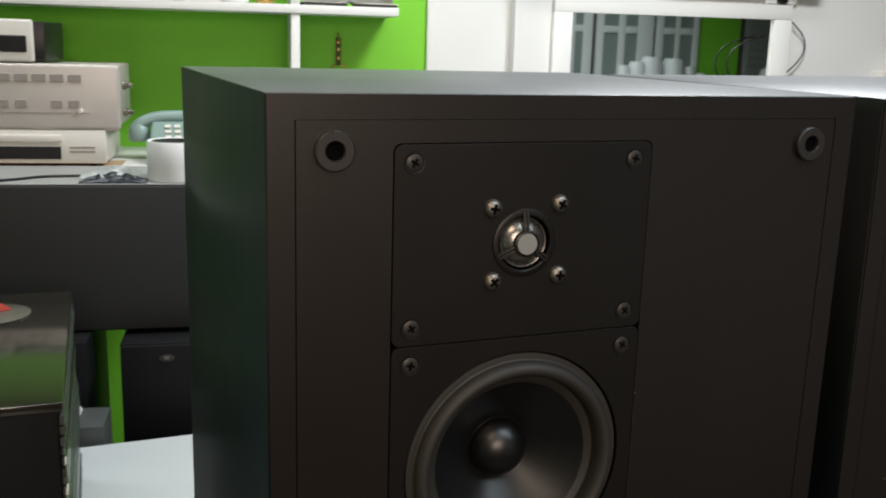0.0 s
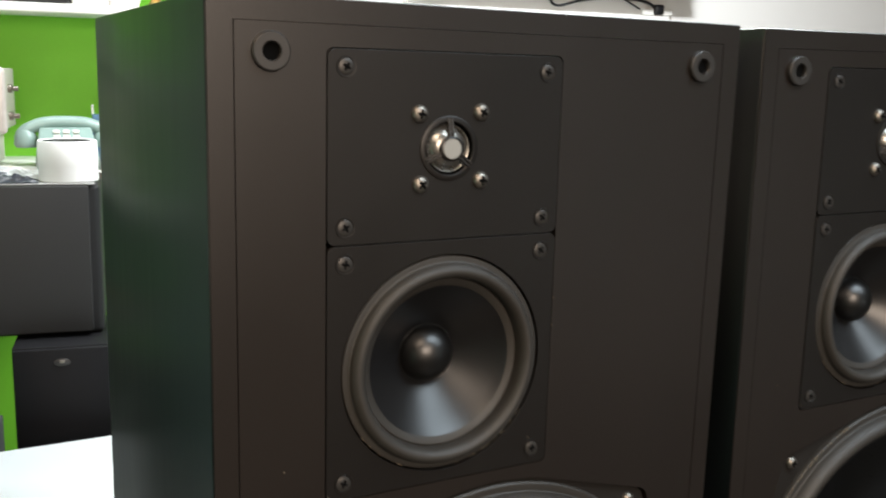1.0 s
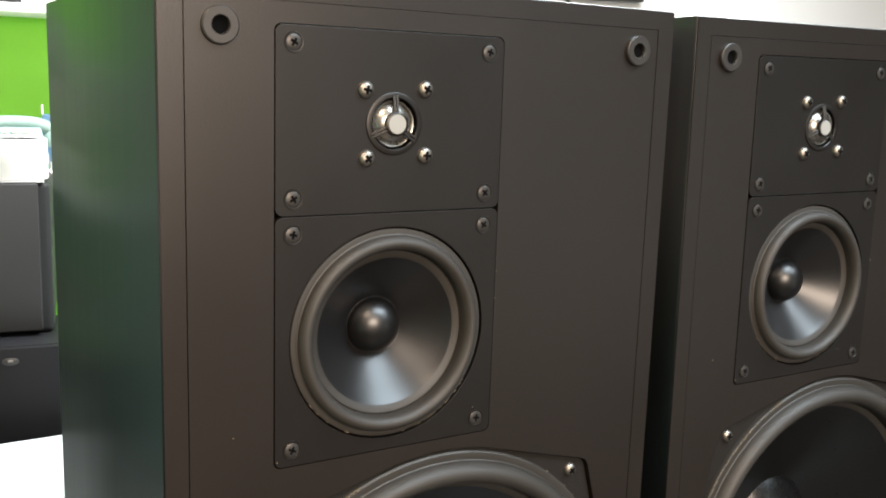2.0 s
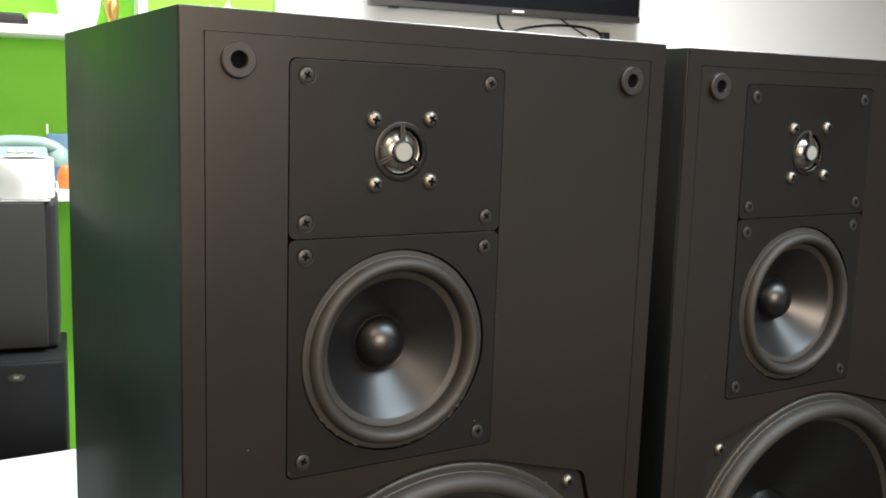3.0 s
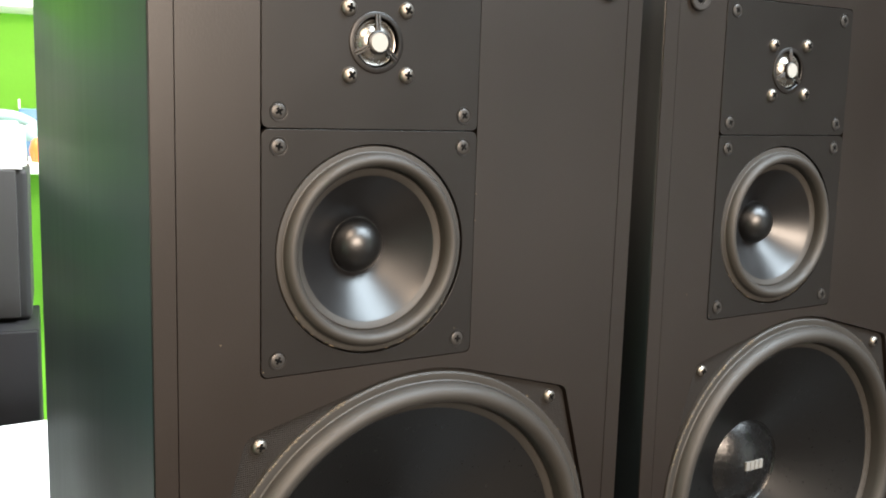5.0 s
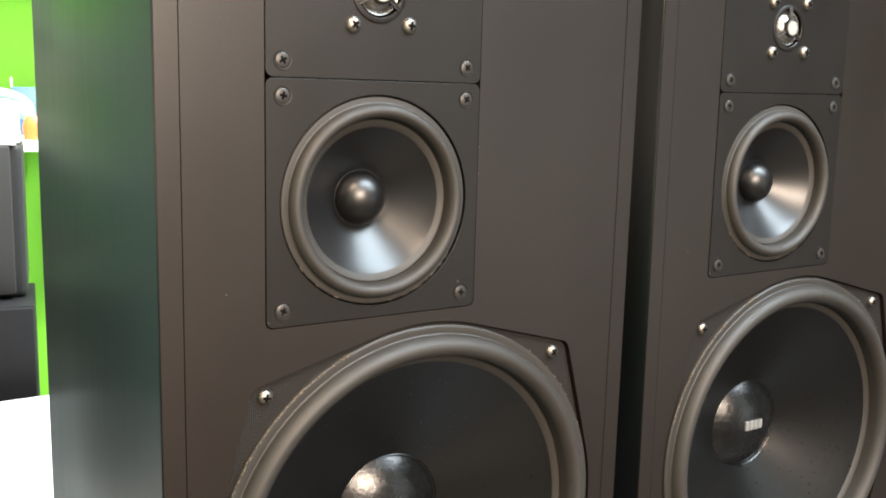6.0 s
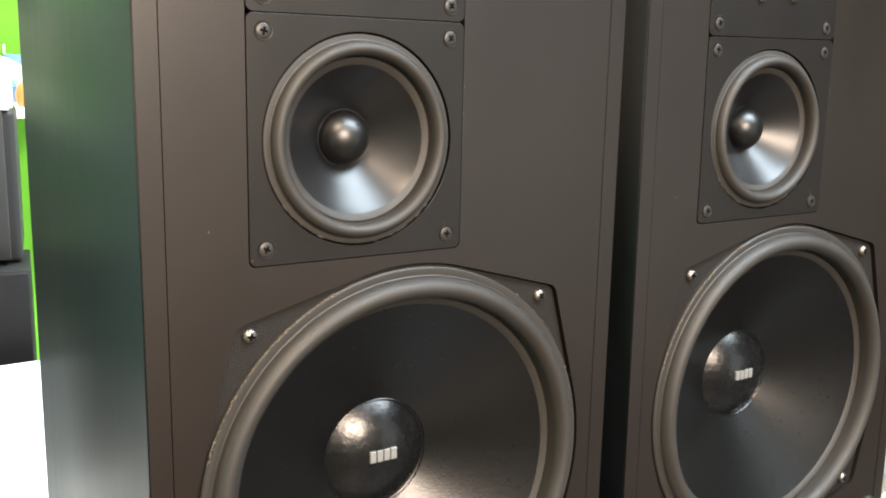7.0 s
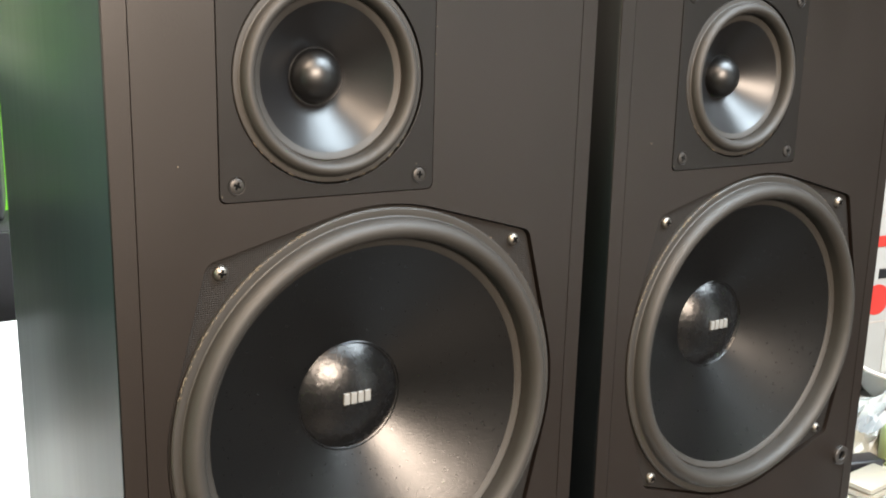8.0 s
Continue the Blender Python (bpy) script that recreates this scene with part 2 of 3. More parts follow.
def structure(name, bm, material, label, category):
    return single(name, bm, material, ROOM, label, category, kind="structure")


X0, X1, Y0 = -1.9, 5.0, -2.6
# Floor, ceiling, east and south finishes are unseen, held dark to cut bounce.
structure("floor", box(X0 - 0.1, X1 + 0.1, Y0 - 0.1, WALL + 0.2, -0.1, 0, 0), FLOOR, "unseen floor, held dark to cut bounce light", "floor")
structure("ceiling", box(X0 - 0.1, X1 + 0.1, Y0 - 0.1, WALL + 0.2, 2.8, 2.9, 0), CEIL, "unseen ceiling, held dark grey to cut bounce light", "ceiling")
structure("wall_north_green", box(X0, 0.427, WALL, WALL + 0.15, 0, 2.8, 0), GREEN, "lime green painted wall behind white shelves", "wall")
structure("wall_north_white", box(0.69, X1, WALL - 0.03, WALL + 0.15, 0, 2.8, 0), WHITE, "white painted wall behind the television", "wall")
structure("door_1", box(0.460, 0.69, WALL + 0.02, WALL + 0.06, 0, 2.8, 0), TRIM, "white painted door leaf beside the green wall", "door")
structure("trim", box(0.427, 0.460, WALL - 0.015, WALL + 0.1, 0, 2.8, 0.003), TRIM, "white door trim beside the green wall", "trim")
# Unseen west wall; its green is there to tint the cabinet side.
structure("wall_west", box(X0 - 0.1, X0, Y0, WALL, 0, 2.8, 0), PALEG, "unseen side wall, grey-green to tint the cabinet sides", "wall")
structure("wall_east", box(X1, X1 + 0.1, Y0, WALL, 0, 2.8, 0), CEIL, "unseen side wall, held dark grey to cut bounce light", "wall")
structure("wall_south", box(X0, X1, Y0 - 0.1, Y0, 0, 2.8, 0), CEIL, "wall behind the viewer, held dark grey to cut bounce light", "wall")
structure("wall_south_green", box(3.66, 4.04, Y0, Y0 + 0.02, 0, 2.8, 0), GREEN, "lime green painted strip of wall", "wall")


# ---- the loudspeakers ----
SP_W0, SP_W1, SP_H, SP_D, SP_B = -0.085, 0.3185, 0.7152, 0.384, -0.05
CXT, CZT = 0.0713, 0.6262
CXM, CZM = 0.0725, 0.482
CXW, CZW = 0.1165, 0.218


def screw(parent, x, z, r, y, material, dome, turn):
    head = part("screw", lathe([(r, 0.001), (r, -dome * 0.25), (r * 0.8, -dome * 0.75), (r * 0.45, -dome), (0, -dome)], seg=20), material, parent)
    head.matrix_local = pose(x, y, z, 0, turn, 0)
    w, l = r * 0.16, r * 0.52
    # The cross stands proud; its black is the slot's shade.
    bm = box(-l, l, -dome * 1.08, 0, -w, w, 0)
    bm = box(-w, w, -dome * 1.085, 0, -l, l, 0, bm=bm)
    part("slot", bm, DARK, head, "raised black cross painted as the slot shade")


def eased(ob):
    """Rounds the rim of a flat plate so that it catches the light."""
    b = ob.modifiers.new("eased_edge", "BEVEL")
    b.width, b.segments, b.limit_method, b.angle_limit = 0.0007, 2, "ANGLE", radians(50)
    return ob


def loudspeaker(m):
    sp = thing("loudspeaker", "large black three-way loudspeaker without its front grille, on a white table", "loudspeaker", m, "pair of loudspeakers")
    t = 0.0165
    b = box(SP_W0, SP_W1, 0, SP_D, SP_B, SP_H, 0.0015)
    bmesh.ops.delete(b, geom=[f for f in b.faces if f.normal.y < -0.5], context="FACES")
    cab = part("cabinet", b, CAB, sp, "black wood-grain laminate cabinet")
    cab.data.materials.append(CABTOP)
    # Upward faces take the copy with sheen and dust in its colour.
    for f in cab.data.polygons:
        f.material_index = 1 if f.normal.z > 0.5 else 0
    shell = cab.modifiers.new("shell", "SOLIDIFY")
    shell.thickness, shell.offset = 0.015, -1
    inner = rrect(SP_W0 + t - 0.0003, SP_W1 - t + 0.0003, SP_B + 0.0147, SP_H - 0.0147, 0.0005, 1)
    part("edge_band", sheet(rrect(SP_W0 + 0.0013, SP_W1 - 0.0008, SP_B + 0.0008, SP_H - 0.0008, 0.001, 2), [inner], -0.0004, 0.0025), BAF, sp, "dark brown front edge", smooth=False)
    # woofer basket outline: a round flange with four ears
    out = []
    for k in range(4):
        a0 = 90 * k
        for i in range(-14, 15):
            a = radians(a0 + i)
            out.append((CXW + 0.1695 * math.cos(a), CZW + 0.1695 * math.sin(a)))
        sx, sz = ((1, 1), (-1, 1), (-1, -1), (1, -1))[k]
        for i in range(5):
            a = radians(a0 + 12 + 66 * i / 4)
            out.append((CXW + (0.0 if sz > 0 else 0.004) + sx * 0.130 + 0.010 * math.cos(a), CZW + sz * (0.130 if sz > 0 else 0.126) + 0.010 * math.sin(a)))
    grown = [(CXW + (x - CXW) * 1.009, CZW + (z - CZW) * 1.009) for x, z in out]
    holes = [grown, rrect(-0.0127, 0.1582, 0.3980, 0.6872, 0.005)]
    part("baffle", sheet(rrect(SP_W0 + t + 0.0005, SP_W1 - t - 0.0001, SP_B + 0.015, SP_H - 0.015, 0.0005, 1), holes, 0, 0.018), BAF, sp, "dark brown-black front baffle", smooth=False)
    # tweeter
    eased(part("tweeter_plate", sheet(rrect(-0.0119, 0.1574, 0.5672, 0.6864, 0.005), [circle(CXT, CZT, 0.0186, 48)], -0.0006, 0.006), PLATE, sp, "flat black tweeter plate", smooth=False))
    ring = part("tweeter_ring", lathe([(0.0210, -0.0004), (0.0207, -0.0015), (0.0201, -0.0018), (0.0176, -0.0018), (0.0170, -0.0012)], CXT, CZT, seg=48), PLATE, sp)
    # Black lining stands in for shade between ring and dome.
    part("recess", lathe([(0.0171, -0.0012), (0.0169, 0.0045), (0.0150, 0.0050)], CXT, CZT, seg=48), DARK, ring, "black lining painted as the shaded gap round the dome")
    part("dome", lathe([(0.0158, 0.0046), (0.0157, 0.0012), (0.0152, 0.0004), (0.0145, 0.0006), (0.0141, 0.0022), (0.0136, 0.0018), (0.0124, 0.0002), (0.0098, -0.0016), (0.0066, -0.0027), (0.003, -0.0032), (0, -0.0033)], CXT, CZT, seg=48), DOME, ring, "silver tweeter dome")
    for ang in (90, 205, 325):
        arm = Matrix.Translation((CXT, 0, CZT)) @ Matrix.Rotation(-radians(ang), 4, "Y")
        b = bmesh.new()
        for w0, w1 in ((-0.0019, -0.0003), (0.0003, 0.0019)):
            b = box(0.0066, 0.0192, -0.0046, -0.0030, w0, w1, 0.0003, 1, b)
        bmesh.ops.transform(b, matrix=arm, verts=b.verts)
        for v in b.verts:
            v.co.y += 0.0022 * max(0.0, (math.hypot(v.co.x - CXT, v.co.z - CZT) - 0.0066) / 0.0126)
        part("spoke", b, PEG, ring)
    part("shield", lathe([(0.0066, -0.0050), (0.0064, -0.0057), (0, -0.0058)], CXT, CZT, seg=32), SHIELD, ring, "pale round shield")
    part("shield_rim", lathe([(0.0082, -0.0026), (0.0080, -0.0052), (0.0069, -0.0056), (0.0066, -0.0050)], CXT, CZT, seg=32), PLATE, ring)
    for x, z, a in ((0.0497, 0.6480, 10), (0.0944, 0.6493, 30), (0.0512, 0.6034, 50), (0.0953, 0.6050, 5)):
        screw(sp, x, z, 0.0058, -0.0006, NICKEL, 0.0036, a)
    for x, z, a in ((0.0, 0.676, 30), (0.1455, 0.676, 15), (0.0, 0.578, 60), (0.1455, 0.578, 40), (0.0, 0.555, 12), (0.1455, 0.555, 35), (0.0, 0.410, 25), (0.1455, 0.410, 5)):
        part("screw_cup", lathe([(0.0066, -0.0007), (0.0064, -0.0012), (0.0054, -0.0011), (0.005, -0.0004)], x, z, seg=24), PLATE, sp)
        screw(sp, x, z, 0.0051, -0.0006, DARKSTEEL, 0.0009, a)
    # midrange
    eased(part("midrange_plate", sheet(rrect(-0.0119, 0.1574, 0.3988, 0.5664, 0.005), [circle(CXM, CZM, 0.0750)], -0.0006, 0.006), PLATE, sp, "flat black midrange plate", smooth=False))
    mid = part("midrange_ring", lathe([(0.0738, 0.008), (0.0738, 0.0012), (0.0732, 0.0004), (0.0690, -0.0002), (0.0672, 0.0002), (0.0672, 0.004)], CXM, CZM, seg=96), RUB, sp)
    roll = [(0.0702, -0.0004), (0.0692, -0.0009)] + [(0.0640 + 0.0052 * math.cos(math.pi * i / 14), -0.0006 - 0.0070 * math.sin(math.pi * i / 14)) for i in range(15)] + [(0.0587, 0.0038), (0.0581, 0.0033), (0.0575, 0.0031), (0.0530, 0.0046), (0.0520, 0.0055)]
    part("surround", lathe(roll, CXM, CZM, seg=96), RUB, mid, "grey rubber half-roll surround")
    cone = [(0.0526 - 0.0322 * u, 0.0048 + 0.0232 * u ** 0.94) for u in [i / 14 for i in range(15)]]
    part("cone", lathe(cone, CXM, CZM, seg=96), CONE, mid, "satin black midrange cone")
    part("dust_cap", lathe([(0.0212, 0.0278), (0.0210, 0.0272), (0.0204, 0.0272), (0.0202, 0.0285)] + [(0.0201 * math.cos(radians(a)), 0.0280 - 0.0165 * math.sin(radians(a))) for a in range(0, 91, 6)], CXM, CZM, seg=64), CAPS, mid, "domed black cap")
    # woofer
    wf = part("woofer_frame", sheet(out, [circle(CXW, CZW, 0.1600, 96)], 0.0036, 0.012), FRAME, sp, "black dusty woofer basket rim with ears", smooth=False)
    part("gasket", lathe([(0.1682, 0.006), (0.1682, 0.0002), (0.1670, -0.0010), (0.1625, -0.0012), (0.1605, -0.0004), (0.1605, 0.006)], CXW, CZW, seg=128), RUB, wf, "worn gasket ring")
    roll = [(0.1622, -0.0010), (0.1612, -0.0018)] + [(0.1527 + 0.0082 * math.cos(math.pi * i / 16), -0.0008 - 0.0105 * math.sin(math.pi * i / 16)) for i in range(17)] + [(0.1443, 0.0072), (0.1436, 0.0064), (0.1428, 0.0062), (0.1378, 0.0084), (0.1366, 0.0098)]
    part("surround", lathe(roll, CXW, CZW, seg=128), RUB, wf, "grey rubber half-roll surround")
    cone = [(0.1373 - 0.0918 * u, 0.0088 + 0.0468 * u ** 1.03) for u in [i / 20 for i in range(21)]]
    part("cone", lathe(cone, CXW, CZW, seg=128), PAPER, wf, "coated black paper woofer cone")
    part("dust_cap", lathe([(0.0478, 0.0545), (0.0470, 0.0540), (0.0462, 0.0556)] + [(0.0456 * (1 - k / 14), 0.0560 - 0.0140 * (1 - (1 - k / 14) ** 2.2)) for k in range(15)], CXW, CZW, seg=64), CAPM, wf, "glossy black dust cap")
    for i in range(4):
        x = CXW - 0.0125 + 0.0064 * i
        part("badge", box(x, x + 0.0054, 0.0406, 0.0450, CZW - 0.0015, CZW + 0.0081, 0.0003, 1), SILVER, wf, "small silver badge bar")
    for sx in (-1, 1):
        for sz in (-1, 1):
            screw(sp, CXW + (-0.002 if sz > 0 else 0.002) + sx * 0.1265, CZW + (0.132 if sz > 0 else -0.127), 0.0056, 0.0036, NICKEL, 0.0042, 20 * sx + 31 * sz)
    # worn flakes and dust along the gasket and the midrange ring
    rnd = random.Random(4)
    b = bmesh.new()
    for a0, a1, n, cx, cz, r, y in ((112, 164, 130, CXW, CZW, 0.1682, -0.0012), (20, 60, 10, CXW, CZW, 0.1690, 0.0006)):
        for _ in range(n):
            a, s = radians(rnd.uniform(a0, a1)), rnd.uniform(0.0002, 0.0006)
            bmesh.ops.create_cube(b, size=1, matrix=Matrix.Translation((cx + (r + rnd.uniform(-0.001, 0.001)) * math.cos(a), y, cz + (r + rnd.uniform(-0.001, 0.001)) * math.sin(a))) @ Matrix.Rotation(-a, 4, "Y") @ Matrix.Diagonal((s, 0.0008, s * rnd.uniform(1, 3.5), 1)))
    tagged(part("worn_edge", b, DUST, wf, "pale worn flakes", smooth=False), kind="stuff")
    b = bmesh.new()
    for _ in range(34):
        a, s = radians(rnd.choice((rnd.uniform(-85, -20), rnd.uniform(-150, -100), rnd.uniform(-75, -45)))), rnd.uniform(0.0002, 0.0006)
        bmesh.ops.create_cube(b, size=1, matrix=Matrix.Translation((CXM + 0.0736 * math.cos(a), 0.0006, CZM + 0.0736 * math.sin(a))) @ Matrix.Rotation(-a, 4, "Y") @ Matrix.Diagonal((s, 0.0006, s * rnd.uniform(1, 4), 1)))
    for x, z in ((-0.040, 0.425), (0.1425, 0.4185), (-0.0105, 0.403), (0.1585, 0.50), (0.1588, 0.52)):
        bmesh.ops.create_icosphere(b, subdivisions=1, radius=0.0006, matrix=Matrix.Translation((x, -0.0004, z)))
    tagged(part("dust", b, DUST, sp, "pale dust specks", smooth=False), kind="stuff")
    # sockets for the grille
    for x, z in ((-0.047, 0.6835), (0.281, 0.6835), (-0.058, 0.048), (0.292, 0.048)):
        b = lathe([(0.0115, 0.001), (0.0115, -0.0030), (0.0106, -0.0038), (0.0060, -0.0038), (0.0054, -0.0030), (0.0052, 0.004), (0.0052, 0.014), (0, 0.014)], x, z, seg=32)
        sock = part("grille_socket", b, PEG, sp, "round black grille socket")
        # Black disc before the baffle, painting the shade inside the socket.
        part("socket_shade", lathe([(0.0053, -0.0008), (0, -0.0008)], x, z, seg=24), DARK, sock)
    return sp


first = loudspeaker(pose(0, 0, 0.75))
copy_thing(first, pose(0.433, -0.004, 0.7498, 0, -0.5, -1.7))


# ---- the white table ----
def white_table():
    tb = thing("table", "long white laminate table carrying the loudspeakers", "table")
    part("tabletop", box(-0.95, 1.45, -0.03, 1.345, 0.665, 0.6998, 0.004), TABLE, tb)
    for x in (-0.88, 1.38):
        for y in (0.05, 1.26):
            part("leg", box(x - 0.025, x + 0.025, y - 0.025, y + 0.025, 0, 0.665, 0.003), TABLE, tb)


white_table()


def at(x, y, z, turn=0):
    return ROOM @ pose(x, y, z, 0, 0, turn)


# ---- shelves on the green wall ----
def upper_shelf():
    sh = thing("wall_shelf", "white wall shelf on the green wall", "shelf", ROOM)
    part("board", box(-1.85, 0.305, 2.05, WALL, 1.5535, 1.5755, 0.0015), TRIM, sh)
    part("upright", box(0.02, 0.043, 2.055, WALL, 1.02, 1.5535, 0.0015), TRIM, sh)
    part("upright", box(0.02, 0.043, 2.055, WALL, 1.5755, 2.1, 0.0015), TRIM, sh)


upper_shelf()
lower = thing("lower_shelf", "white lower wall shelf carrying old audio units", "shelf", ROOM)
part("board", box(-1.85, -0.12, 1.83, WALL, 1.147, 1.172, 0.002), TRIM, lower)


def receiver():
    u = thing("stereo_receiver", "champagne receiver with rows of grey buttons, on a deck", "receiver", at(-0.609, 1.85, 1.262))
    part("body", box(-0.21, 0.205, 0.012, 0.30, 0.004, 0.150, 0.004), CHAMP, u)
    part("front_panel", box(-0.215, 0.217, -0.006, 0.014, 0.0, 0.154, 0.010, 4), CHAMP, u, "rounded pale front panel")
    for row, z, w in ((0, 0.112, 0.030), (1, 0.052, 0.024)):
        for i in range(8):
            x = -0.170 + i * 0.039
            if row == 1 and i == 5:
                continue
            part("button", box(x, x + w, -0.0085, -0.005, z, z + 0.018, 0.001, 1), BAR, u)
    part("front_strip", box(-0.2, 0.15, -0.0075, -0.005, 0.040, 0.0412, 0), BAR, u)
    for z in (0.104, 0.040):
        part("socket", lathe([(0.010, 0.217), (0.010, 0.226), (0.006, 0.228), (0.006, 0.240), (0, 0.240)], 0, 0, 0, 20), NICKEL, u).matrix_local = pose(0, 0.05, z, 0, 0, -90)
    part("knob", lathe([(0.006, -0.004), (0.006, -0.012), (0.0048, -0.014), (0, -0.014)], 0.128, 0.045, 0, 20), PALE, u)
    return u


def deck():
    u = thing("disc_player", "cream disc player with a black display, under the receiver", "player", at(-0.618, 1.85, 1.1725))
    part("body", box(-0.21, 0.186, 0.010, 0.28, 0.008, 0.088, 0.003), PALE, u)
    part("front_panel", box(-0.213, 0.190, -0.004, 0.012, 0.010, 0.0895, 0.003), PALE, u)
    part("tray", box(-0.10, 0.092, -0.009, -0.003, 0.060, 0.078, 0.003), PALE, u, "closed disc tray")
    part("display", box(-0.095, 0.088, -0.006, -0.003, 0.020, 0.050, 0.001, 1), BLACK, u, "black display window")
    for z in (0.046, 0.036):
        part("lettering_bar", box(0.108, 0.165, -0.0052, -0.003, z, z + 0.004, 0), BAR, u)
    for x in (-0.18, 0.16):
        part("foot", lathe([(0, 0), (0.014, 0), (0.014, 0.009), (0, 0.009)], x, 0, 0.03, 20, "Z"), BLACK, u)


def top_unit():
    u = thing("tuner_unit", "small black unit with a cream front, on the receiver", "tuner", at(-0.70, 1.85, 1.418))
    part("body", box(-0.2, 0.145, 0.012, 0.24, 0.002, 0.092, 0.003), BLACK, u)
    part("front_panel", box(-0.2, 0.122, -0.004, 0.013, 0, 0.096, 0.006, 3), PALE, u, "cream front panel")
    part("display", box(-0.1, 0.108, -0.006, -0.003, 0.022, 0.060, 0.002, 1), BLACK, u, "black display window")


receiver()
deck()
top_unit()
board = single("loose_board", box(-0.75, -0.40, 1.835, 1.99, 1.1722, 1.1724, 0), WOOD, ROOM, "thin light wooden board under the player", "board")


def telephone():
    ph = thing("telephone", "mint green push-button desk telephone on a white shelf", "telephone", at(-0.272, 1.98, 1.1722, 6))
    b = bmesh.new()
    prof = [(-0.085, 0), (-0.088, 0.018), (-0.070, 0.033), (0.030, 0.096), (0.060, 0.098), (0.085, 0.080), (0.095, 0)]
    left = [b.verts.new((-0.074 + 0.13 * z, y, z)) for y, z in prof]
    right = [b.verts.new((0.074 - 0.13 * z, y, z)) for y, z in prof]
    n = len(prof)
    for i in range(n):
        b.faces.new((left[i], left[(i + 1) % n], right[(i + 1) % n], right[i]))
    b.faces.new(left)
    b.faces.new(right)
    bmesh.ops.bevel(b, geom=b.edges[:], offset=0.006, segments=3, affect="EDGES", profile=0.5)
    body = part("body", b, MINT, ph)
    slope = math.degrees(math.atan2(0.063, 0.10))
    for r in range(4):
        for c in range(3):
            k = part("key", box(-0.0075, 0.0075, -0.006, 0.006, 0, 0.006, 0.0015), PALE, body, "pale square key")
            y = -0.046 + r * 0.019
            k.matrix_local = pose(-0.023 + c * 0.023, y, 0.0335 + (y + 0.07) * 0.63, slope, 0, 0)
    b = tube([(-0.105, 0.055, 0.072), (-0.085, 0.055, 0.092), (-0.04, 0.055, 0.107), (0.04, 0.055, 0.107), (0.085, 0.055, 0.092), (0.105, 0.055, 0.072)], 0.0165, 14)
    for sx in (-1, 1):
        b = lathe([(0, -0.020), (0.024, -0.018), (0.028, -0.010), (0.026, 0.012), (0.016, 0.026), (0, 0.030)], sx * 0.093, 0.064, 0.055, 24, "Z", b)
    part("handset", b, MINT, ph, "mint green handset")


telephone()


# ---- the grey box, the black speakers below it and what lies on it ----
def grey_box():
    g = thing("speaker_box", "charcoal vinyl-covered box behind the table", "box", at(-0.208, 1.50, 0.872))
    part("front", box(-0.62, 0, 0, 0.02, 0, 0.308, 0.003), GREYFRONT, g, "dull grey front, paler than the body")
    part("body", box(-0.62, 0.022, 0.0205, 0.30, -0.010, 0.309, 0.012, 4), GREYBOX, g)
    # Thin sheet giving the dark box a top painted as lit.
    part("top", box(-0.615, 0.012, 0.012, 0.29, 0.3092, 0.3120, 0.001, 1), GREYTOP, g, "pale grey top, its lit look put into the colour")


grey_box()


def low_speaker(x, w, front, top, label):
    s = thing("small_speaker", label, "loudspeaker", at(x, front, 0), "small black speakers")
    part("body", box(0, w, 0.014, 0.26, 0.4, top, 0.004), BLACKM, s)
    part("front", box(0.002, w - 0.002, 0, 0.0145, 0.402, top - 0.002, 0.004), BLACKM, s)
    b = lathe([(0.016, 0.001), (0.016, -0.001), (0.013, -0.002), (0, -0.002)], 0, 0, 0, 24)
    bmesh.ops.transform(b, matrix=Matrix.Translation((w * 0.5, 0, top - 0.03)) @ Matrix.Diagonal((1, 1, 0.5, 1)), verts=b.verts)
    badge = part("badge", b, PEG, s)
    part("badge_mark", box(w * 0.5 - 0.005, w * 0.5 + 0.005, -0.003, -0.001, top - 0.031, top - 0.026, 0.0005, 1), NICKEL, badge)


low_speaker(-0.362, 0.189, 1.42, 0.861, "small black speaker with an oval badge, below the charcoal box")
low_speaker(-0.626, 0.200, 1.44, 0.868, "small black speaker beside a grey carton")
bench = thing("low_bench", "low white bench holding small speakers", "bench", ROOM)
part("seat_board", box(-1.4, 0.3, 1.40, 1.82, 0.372, 0.3995, 0.003), TRIM, bench)
for bx in (-1.36, 0.24):
    part("side_board", box(bx, bx + 0.03, 1.42, 1.80, 0, 0.372, 0.003), TRIM, bench)


def paper_roll():
    r = thing("paper_roll", "thick roll of white paper standing on the charcoal box", "roll", at(-0.248, 1.575, 1.1842))
    R = 0.060
    prof = [(0.050, 0.0), (R - 0.002, 0.0), (R, 0.003), (R - 0.001, 0.030), (R, 0.034), (R - 0.001, 0.082), (R - 0.003, 0.085), (0.052, 0.084), (0.050, 0.081), (0.050, 0.0)]
    part("roll", lathe(prof, seg=64, axis="Z"), PAPERW, r)
    part("core", lathe([(0.0498, 0.001), (0.0498, 0.0838), (0.0465, 0.0838), (0.0465, 0.001)], seg=48, axis="Z"), GREYC, r, "grey cardboard core")


paper_roll()


